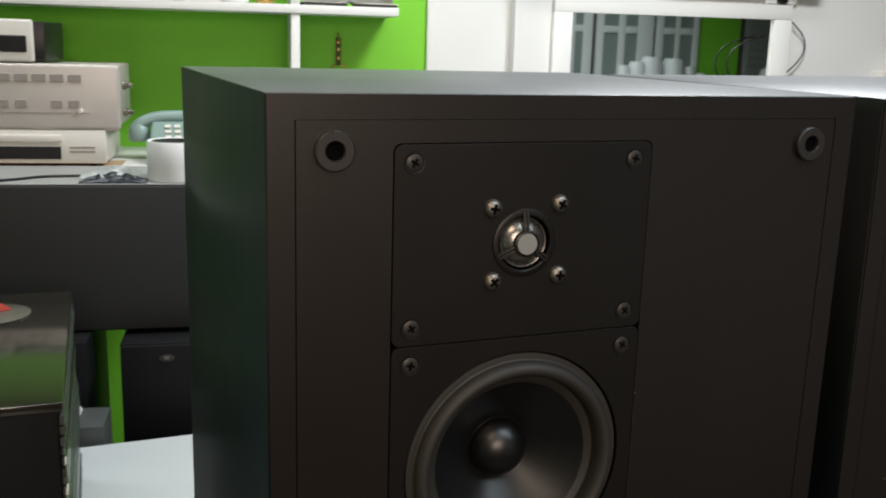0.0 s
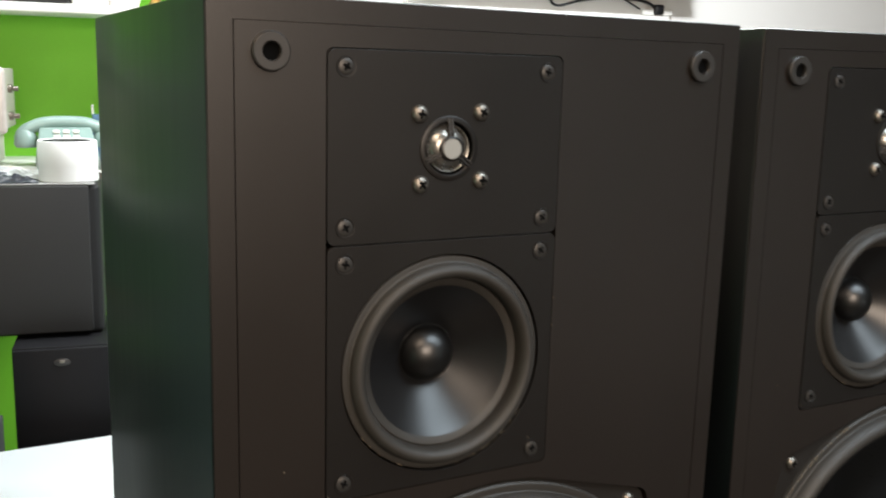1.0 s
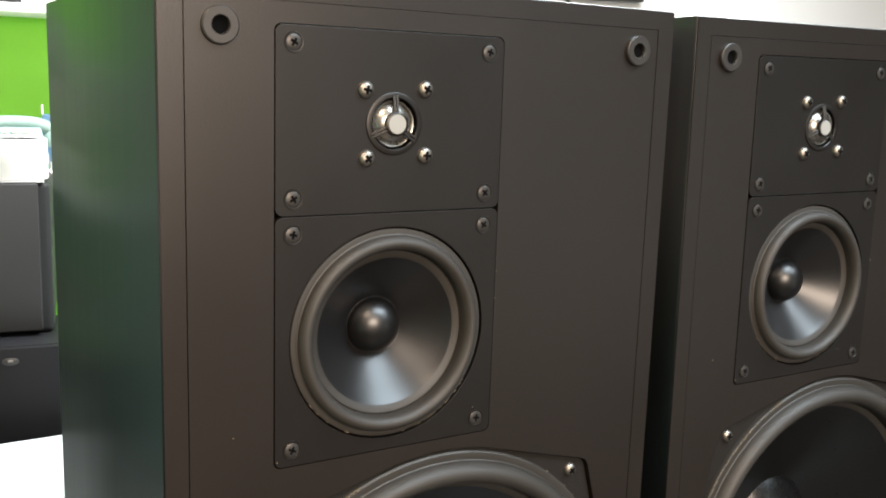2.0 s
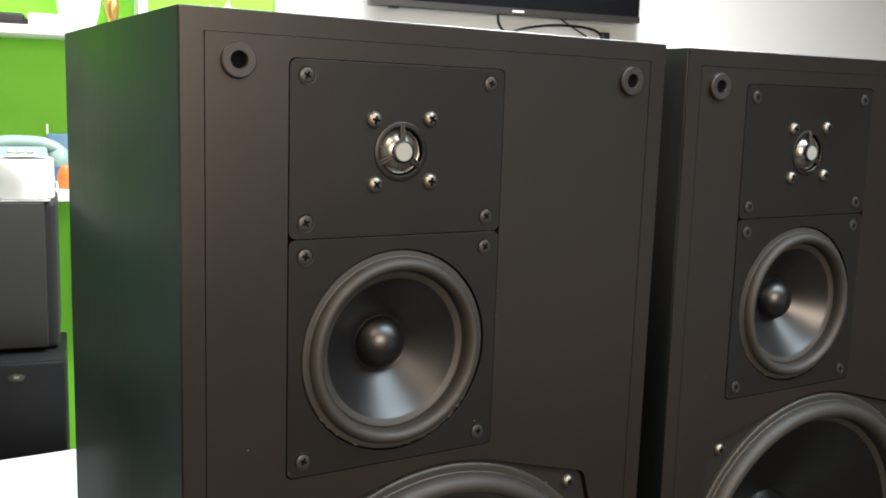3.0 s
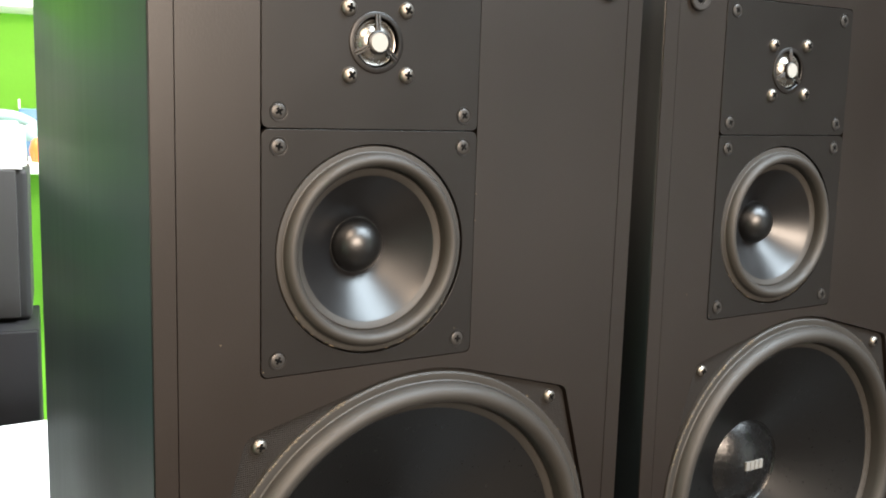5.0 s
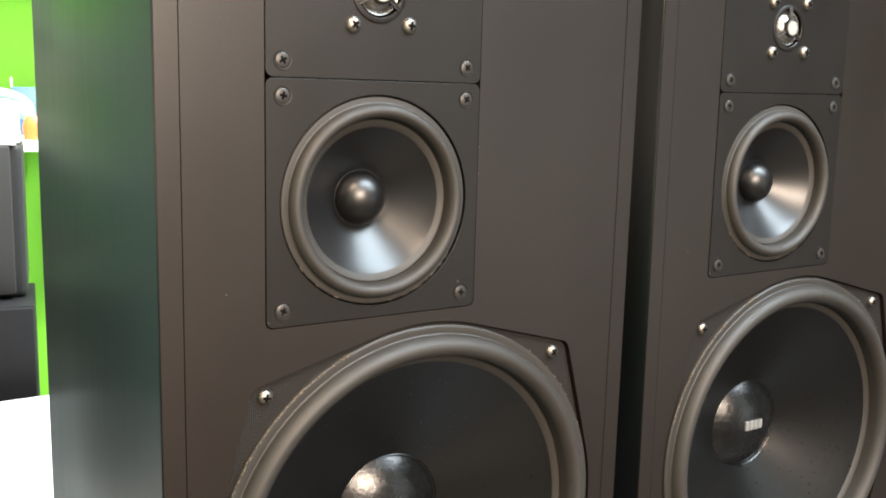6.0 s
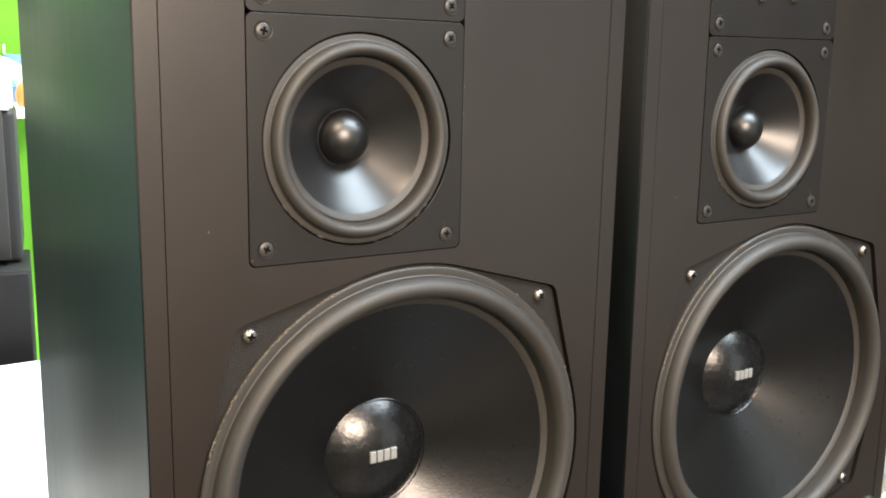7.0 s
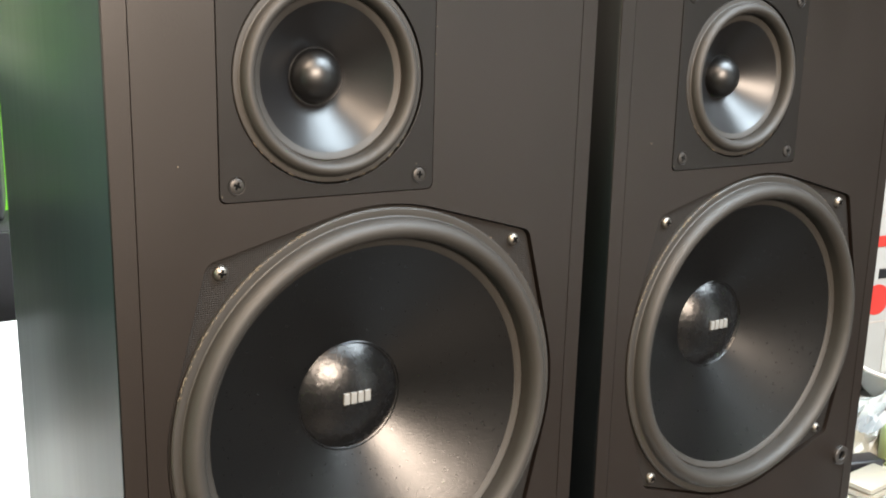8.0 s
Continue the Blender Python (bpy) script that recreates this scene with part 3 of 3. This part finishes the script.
def crumple(seed, sx, sy, sz, n=14, amp=1.0):
    rnd = random.Random(seed)
    b = bmesh.new()
    vs = []
    for j in range(n):
        for i in range(n):
            u, v = i / (n - 1), j / (n - 1)
            edge = min(u, 1 - u, v, 1 - v) * 4
            h = sz * min(1, edge) * (0.35 + 0.65 * abs(noise.noise(Vector((u * 5 + seed, v * 5, seed))) * 1.6)) * amp + 0.001
            vs.append(b.verts.new(((u - 0.5) * sx + rnd.uniform(-1, 1) * sx / n * 0.4, (v - 0.5) * sy + rnd.uniform(-1, 1) * sy / n * 0.4, h + rnd.uniform(0, 0.12) * sz)))
    for j in range(n - 1):
        for i in range(n - 1):
            b.faces.new((vs[j * n + i], vs[j * n + i + 1], vs[(j + 1) * n + i + 1], vs[(j + 1) * n + i]))
    got = bmesh.ops.extrude_face_region(b, geom=b.faces[:])
    for v in got["geom"]:
        if isinstance(v, bmesh.types.BMVert):
            v.co.z = 0.0
    return b


def flat_single(name, bm, material, m, label, category):
    ob = link(name, bm, material, smooth=False)
    ob.matrix_world = m
    return tagged(ob, label, category)


flat_single("foil_wrap", crumple(3, 0.13, 0.05, 0.020), FILMM, at(-0.372, 1.540, 1.1842), "crumpled dark foil wrapper on the charcoal box", "wrapper")
flat_single("clear_wrap", crumple(5, 0.15, 0.05, 0.022), CLEARW, at(-0.372, 1.60, 1.1842, 8), "crumpled clear white wrapper on the charcoal box", "wrapper")
single("cable", tube([(-0.75, 1.53, 1.187), (-0.62, 1.535, 1.187), (-0.57, 1.56, 1.187), (-0.52, 1.60, 1.187), (-0.45, 1.61, 1.187)], 0.003), BLACK, ROOM, "thin black cable lying on the charcoal box", "cable")
single("orange_cup", lathe([(0, 0), (0.022, 0), (0.026, 0.03), (0.020, 0.05), (0.012, 0.058), (0, 0.058)], axis="Z", seg=32), ORANGE, at(-0.163, 1.90, 1.1722), "small orange plastic container beside the telephone", "container")


def blue_pack():
    p = thing("blue_pack", "blue and dark printed pack behind the telephone", "pack", at(-0.18, 2.12, 1.1722))
    part("body", box(-0.035, 0.05, 0, 0.05, 0, 0.125, 0.003), BLUE, p)
    part("flap", box(-0.036, -0.032, -0.001, 0.05, 0.125, 0.150, 0.001, 1), PALE, p)


blue_pack()


# ---- the dark cabinet with a gloss top and a disc ----
def gloss_cabinet():
    g = thing("hifi_cabinet", "black audio cabinet with a glossy smoked top, on the table", "cabinet", pose(-0.206, 0.672, 0.70, 0, 0, -1.5))
    part("body", box(-0.43, -0.006, 0.003, 0.535, 0, 0.338, 0.003), BLACKM, g)
    part("smoked_top", box(-0.435, 0, 0, 0.54, 0.3385, 0.350, 0.002), GLOSS, g, "glossy smoked top")
    rnd = random.Random(12)
    for k in range(24):
        z = 0.012 + k * 0.0134
        out = rnd.uniform(-0.0015, 0.004)
        part("sheet_edge", box(-0.0055, out, rnd.uniform(-0.003, 0.004), 0.53, z, z + 0.0115, 0.0012, 1), ACRYL if rnd.random() < 0.7 else GLOSS, g, "smoky acrylic edge")
        # Small pale chips stand in for glints on the clear edges.
        if rnd.random() < 0.45:
            part("edge_glint", box(out - 0.001, out + 0.0012, 0.0, rnd.uniform(0.01, 0.05), z + 0.001, z + rnd.uniform(0.004, 0.010), 0.0004, 1), PALE, g, "pale chip standing in for an edge glint")


gloss_cabinet()


def disc():
    d = thing("compact_disc", "shiny compact disc lying on a paper card", "disc", pose(-0.313, 1.09, 1.0504, 0, 0, 10))
    part("disc", lathe([(0.0075, 0.0), (0.06, 0.0), (0.06, 0.0013), (0.0075, 0.0013), (0.0075, 0.0)], seg=64, axis="Z"), DISC, d)


disc()
single("red_card", box(-0.03, 0.03, -0.02, 0.02, 0.0016, 0.003, 0.0005, 1), RED, pose(-0.318, 1.115, 1.0504, 0, 0, 24), "small red printed card on the disc", "card")


def carton():
    c = thing("grey_carton", "small grey carton with papers on it", "carton", at(-0.46, 1.312, 0))
    part("body", box(-0.03, 0.078, 0, 0.104, 0.0, 0.732, 0.003), GREYC, c)


carton()
flat_single("paper_scraps", crumple(9, 0.05, 0.03, 0.045, 8), PAPERW, at(-0.462, 1.385, 0.7322), "crumpled white paper scraps on the carton", "paper")


# ---- on the upper shelf ----
def keyboard_device():
    k = thing("black_device", "flat black device with rows of grey keys, on the shelf", "device", at(-0.52, 2.07, 1.5755))
    part("body", box(-0.35, 0.262, 0, 0.17, 0, 0.030, 0.008, 3), BLACK, k)
    for r in range(2):
        for i in range(22):
            part("key", box(-0.32 + i * 0.0235, -0.301 + i * 0.0235, 0.012 + r * 0.03, 0.034 + r * 0.03, 0.0295, 0.034, 0.001, 1), GREYM, k)


keyboard_device()


def adapter():
    a = thing("white_adapter", "small white adapter box on the shelf", "adapter", at(-0.205, 2.075, 1.5755))
    part("body", box(-0.045, 0.042, 0, 0.05, 0, 0.032, 0.003), PALE, a)
    part("seam", box(-0.0455, 0.0425, -0.0005, 0.0505, 0.015, 0.0165, 0), BAR, a)
    part("plug", box(-0.062, -0.045, 0.012, 0.03, 0.004, 0.018, 0.003), BLACK, a)


adapter()
single("white_pot", lathe([(0, 0), (0.034, 0), (0.040, 0.004), (0.052, 0.04), (0.060, 0.09), (0.063, 0.10), (0.059, 0.10), (0.05, 0.05), (0, 0.01)], axis="Z", seg=48), CERAM, at(-0.128, 2.13, 1.5755), "white ceramic pot on the shelf", "pot")
single("gold_ornament", lathe([(0, 0), (0.022, 0), (0.024, 0.006), (0.012, 0.02), (0.018, 0.045), (0.02, 0.07), (0.010, 0.09), (0, 0.1)], axis="Z", seg=28), BRASS, at(-0.045, 2.11, 1.5755), "small gold ornament on the shelf", "ornament")


def cd_stack(x, y, n, seed, bag):
    rnd = random.Random(seed)
    for i in range(n):
        c = thing("disc_case", "flat clear disc case in a stack on the shelf", "disc case", at(x + rnd.uniform(-0.006, 0.006), y, 1.5755 + i * 0.0105, rnd.uniform(-5, 5)), "disc cases")
        part("tray", box(-0.058, 0.058, 0, 0.12, 0.001, 0.0085, 0.001, 1), BLACK if i % 2 == 0 else GREYM, c)
        part("lid", box(-0.062, 0.062, -0.002, 0.122, 0.0085, 0.0102, 0.0006, 1), PALE, c)
    flat_single("plastic_bag", crumple(seed, 0.12, 0.11, bag, 12), CLEARW, at(x, y + 0.06, 1.5756 + n * 0.0105), "crumpled white plastic bag on disc cases", "bag")


cd_stack(0.115, 2.07, 2, 21, 0.06)
cd_stack(0.240, 2.075, 4, 22, 0.05)


def key_hook():
    k = thing("key_fob", "brown leather fob with a brass ring on a wall hook", "key fob", at(0.165, WALL - 0.02, 1.46))
    part("strap", box(-0.007, 0.007, 0, 0.006, -0.045, 0.035, 0.002), BROWN, k)
    for z in (-0.025, 0.0, 0.02):
        part("stud", lathe([(0.0045, 0), (0.0045, -0.003), (0, -0.004)], 0.0, z, 0, 14), BRASS, k)
    part("ring", tube([(0.028 * math.cos(a), 0.003, -0.070 + 0.028 * math.sin(a)) for a in [radians(d) for d in range(60, 421, 24)]], 0.0022), BRASS, k, "open brass ring")
    part("hook", tube([(0, 0.02, 0.045), (0, 0.0, 0.045), (0, -0.006, 0.035), (0, -0.002, 0.028)], 0.002), BRASS, k)


key_hook()


# ---- the white wall: mirror, television, cords ----
def mirror():
    m = thing("framed_mirror", "wide mirror in a flat white frame on the wall", "mirror", ROOM)
    y0, y1 = WALL - 0.052, WALL - 0.0302
    part("frame_rail", box(0.804, 1.585, y0, y1, 1.588, 1.634, 0.002), TRIM, m)
    part("frame_rail", box(0.804, 1.585, y0, y1, 1.00, 1.06, 0.002), TRIM, m)
    part("frame_stile", box(0.804, 0.863, y0, y1, 1.06, 1.588, 0.002), TRIM, m)
    part("frame_stile", box(1.525, 1.585, y0, y1, 1.06, 1.588, 0.002), TRIM, m)
    part("mirror_glass", box(0.862, 1.526, y0 + 0.012, y0 + 0.016, 1.055, 1.593, 0), MIRROR, m, "clear mirror glass")


mirror()


def television():
    t = thing("television", "flat black television on the white wall", "television", ROOM)
    z = 1.702
    part("body", box(0.70, 1.645, WALL - 0.10, WALL - 0.055, z, z + 0.56, 0.004), BLACK, t)
    part("screen", box(0.708, 1.637, WALL - 0.1025, WALL - 0.1005, z + 0.022, z + 0.552, 0), SCREEN, t, "dark switched-off screen")
    part("bezel", box(0.70, 1.645, WALL - 0.104, WALL - 0.0995, z + 0.0005, z + 0.020, 0.001, 1), PEG, t)
    part("logo_bar", box(1.17, 1.21, WALL - 0.1052, WALL - 0.1035, z + 0.007, z + 0.013, 0), PALE, t)
    part("sensor", box(0.76, 0.79, WALL - 0.10, WALL - 0.08, z - 0.006, z + 0.002, 0.002), BLACK, t)
    part("bracket", box(1.0, 1.4, WALL - 0.056, WALL - 0.0301, z + 0.15, z + 0.4, 0.003), BLACK, t)


television()
yc = WALL - 0.048
cord = thing("power_cord", "black power cord hanging below the television", "cable", ROOM)
part("cord", tube([(1.145, yc, 1.715), (1.150, yc, 1.675), (1.18, yc, 1.651), (1.25, yc - 0.01, 1.668), (1.33, yc - 0.01, 1.680), (1.43, yc, 1.684), (1.50, yc, 1.676), (1.535, yc, 1.658)], 0.0042), BLACK, cord)
part("cord", tube([(1.36, yc, 1.715), (1.39, yc, 1.695), (1.44, yc, 1.670), (1.475, yc, 1.653)], 0.003), BLACK, cord)
part("plug", box(1.528, 1.561, yc - 0.012, yc + 0.014, 1.638, 1.670, 0.006, 3), BLACK, cord)
outlet = thing("wall_socket", "white wall socket strip below the television", "socket", ROOM)
part("plate", box(1.49, 1.60, WALL - 0.045, WALL - 0.0301, 1.636, 1.658, 0.004), TRIM, outlet)
wire = thing("thin_wire", "two thin dark wires on the white wall, a third for their reflection", "cable", ROOM)
part("wire", tube([(1.545, yc, 1.632), (1.580, yc, 1.59), (1.627, yc, 1.545), (1.640, yc, 1.50), (1.615, yc, 1.455), (1.565, yc, 1.405), (1.535, yc, 1.34)], 0.0024), BLACK, wire)
part("wire", tube([(1.550, yc, 1.59), (1.560, yc, 1.56), (1.583, yc, 1.535), (1.573, yc, 1.48), (1.545, yc, 1.42), (1.540, yc, 1.33)], 0.0024), BLACK, wire)
# Third wire before the glass, built where the cord's reflection reads.
part("wire", tube([(1.485, yc - 0.02, 1.535), (1.435, yc - 0.03, 1.525), (1.380, yc - 0.03, 1.495), (1.360, yc - 0.03, 1.45), (1.375, yc - 0.03, 1.41), (1.415, yc - 0.02, 1.36)], 0.0024), BLACK, wire)


def wall_unit():
    u = thing("grey_wall_unit", "small pale grey box mounted on the white wall", "box", at(1.93, WALL - 0.09, 1.38))
    part("body", box(-0.03, 0.10, 0, 0.058, 0, 0.060, 0.004), PALE, u)
    part("vent", box(0.0, 0.09, -0.003, 0.001, 0.035, 0.055, 0.001, 1), GREYM, u)


wall_unit()


# ---- behind the viewer, seen in the mirror ----
def glazed_leaf(x0, x1, cols):
    d = thing("glazed_door", "white glazed door leaf with small upper panes", "door", ROOM, "glazed doors")
    ya, yb = Y0 + 0.002, Y0 + 0.045
    part("panel", box(x0, x1, ya, yb - 0.02, 0.0, 2.1, 0.002), TRIM, d)
    bars = [x0] + [c for pair in cols for c in pair] + [x1]
    for i in range(0, len(bars), 2):
        part("stile", box(bars[i], bars[i + 1], yb - 0.0195, yb, 0.0, 2.1, 0.003), TRIM, d)
    for a, b in cols:
        for z0, z1 in ((0.0, 1.18), (1.60, 1.655), (1.775, 2.1)):
            part("rail", box(a, b, yb - 0.0195, yb - 0.001, z0, z1, 0.003), TRIM, d)
        for z0, z1 in ((1.18, 1.60), (1.655, 1.775)):
            part("pane", box(a, b, yb - 0.018, yb - 0.014, z0, z1, 0), PANE, d, "dim glass pane")


glazed_leaf(2.74, 3.24, [(2.80, 2.93), (2.99, 3.10)])
glazed_leaf(3.27, 3.65, [(3.33, 3.44), (3.48, 3.60)])
glazed_leaf(2.15, 2.70, [(2.30, 2.42), (2.55, 2.62)])


def shutter():
    s = thing("grey_shutter", "grey slatted shutter beside the green strip", "shutter", ROOM)
    part("frame", box(4.09, 4.45, Y0 + 0.002, Y0 + 0.02, 0.0, 2.1, 0.002), GREYM, s)
    for i in range(10):
        part("slat", box(4.12, 4.42, Y0 + 0.0205, Y0 + 0.03, 1.15 + i * 0.07, 1.20 + i * 0.07, 0.003, 1), GREYM, s)


shutter()


def sideboard():
    s = thing("sideboard", "white sideboard carrying white pots", "sideboard", ROOM)
    part("body", box(2.72, 4.42, -2.45, -2.05, 0.0, 1.20, 0.004), TRIM, s)
    part("top", box(2.70, 4.44, -2.47, -2.03, 1.2, 1.225, 0.004), TRIM, s)


sideboard()
for x, r, h in ((2.86, 0.05, 0.12), (2.97, 0.07, 0.15), (3.09, 0.085, 0.19), (3.28, 0.085, 0.18), (3.42, 0.05, 0.12), (3.52, 0.04, 0.07), (4.18, 0.11, 0.12)):
    prof = [(0, 0), (r * 0.85, 0), (r, 0.01), (r * 1.02, h * 0.8), (r * 0.9, h * 0.92), (r * 0.85, h), (0, h)]
    pot = thing("white_jar", "white ceramic jar on the sideboard", "jar", at(x, -2.22, 1.2255), "white jars")
    part("jar", lathe(prof, seg=32, axis="Z"), CERAM, pot)


# ---- clutter beyond the second loudspeaker ----
# Weaker light on this clutter is put into darker base colours.
TOP = 0.70


def labelled_carton():
    c = thing("white_carton", "white carton with red printed marks, enlarged to block rear light", "carton", at(1.02, 0.455, TOP))
    # Body widened and raised out of sight to block the rear lamp.
    part("body", box(-0.21, 0.34, 0, 0.20, 0, 0.62, 0.004), CARD, c)
    part("top_flap", box(-0.212, 0.342, -0.002, 0.10, 0.6202, 0.6232, 0.001, 1), CARD, c)
    part("red_mark", box(0.02, 0.2, -0.0015, 0.001, 0.250, 0.268, 0), RED, c, "red printed band")
    part("red_mark", lathe([(0.026, 0.001), (0.026, -0.0015), (0, -0.0015)], 0.120, 0.160, 0, 32), RED, c, "red printed spot")
    part("black_mark", box(0.118, 0.14, -0.0015, 0.001, 0.196, 0.212, 0), BLACK, c, "black printed mark")
    part("seam", box(-0.2, 0.33, -0.001, 0.001, 0.120, 0.1225, 0), BAR, c)
    part("seam", box(-0.2, 0.33, -0.001, 0.001, 0.300, 0.3025, 0), BAR, c)
    part("grey_panel", box(0.150, 0.32, -0.0015, 0.001, 0.03, 0.11, 0), GREYM, c, "grey printed panel")


def dish():
    d = thing("glass_dish", "grey dish with a turned rim on the table", "dish", at(1.17, 0.40, TOP))
    part("bowl", lathe([(0, 0), (0.05, 0), (0.07, 0.020), (0.078, 0.055), (0.075, 0.055), (0.06, 0.018), (0, 0.006)], axis="Z", seg=40), GREYM, d)
    part("rim", lathe([(0.079, 0.053), (0.081, 0.057), (0.076, 0.059), (0.074, 0.055)], axis="Z", seg=40), PALE, d, "pale rim")


def lime_bottle():
    b = thing("lime_bottle", "small pale lime plastic bottle with a ribbed cap on the table", "bottle", at(0.945, 0.222, TOP + 0.0035))
    part("bottle", lathe([(0, 0), (0.020, 0), (0.023, 0.006), (0.023, 0.045), (0.018, 0.054), (0.010, 0.058), (0, 0.058)], axis="Z", seg=32), LIME, b)
    part("cap", lathe([(0.0105, 0.056), (0.0115, 0.058), (0.0115, 0.070), (0.010, 0.072), (0, 0.072)], axis="Z", seg=24), PALE, b, "pale cap")


def flat_case():
    c = thing("beige_case", "flat beige plastic case on the table", "case", at(0.852, 0.178, TOP + 0.0035, 12))
    part("base", box(-0.042, 0.042, -0.024, 0.024, 0, 0.009, 0.003), BEIGE, c)
    part("lid", box(-0.041, 0.041, -0.023, 0.023, 0.0095, 0.017, 0.003), BEIGE, c)


def dark_adapter():
    a = thing("dark_adapter", "dark plastic adapter with a short lead on the table", "adapter", at(0.880, 0.222, TOP + 0.0035, -8))
    part("body", box(-0.030, 0.026, -0.014, 0.014, 0, 0.020, 0.004, 3), BLACK, a)
    part("lead", tube([(0.024, 0, 0.010), (0.040, 0.004, 0.008), (0.058, 0.014, 0.004), (0.075, 0.012, 0.003)], 0.0025), BLACK, a)


labelled_carton()
dish()
lime_bottle()
flat_case()
dark_adapter()
flat_single("plastic_wrap", crumple(31, 0.26, 0.10, 0.050), GREYM, at(1.03, 0.345, TOP, 6), "crumpled clear plastic wrap on the table", "wrapper")
flat_single("white_cloth", crumple(37, 0.16, 0.045, 0.060), TISSUE, at(1.005, 0.300, TOP, 10), "folded white tissue on the table", "tissue")
flat_single("beige_bag", crumple(41, 0.15, 0.055, 0.042), BEIGE, at(0.925, 0.258, TOP, 4), "crumpled beige plastic bag on the table", "bag")
# Thin grey plastic added over the table to tone down its white.
flat_single("grey_bag", crumple(43, 0.26, 0.20, 0.004, 18), GREYM, at(0.955, 0.20, TOP, 4), "flat grey plastic sheet, spread to darken the tabletop", "bag")
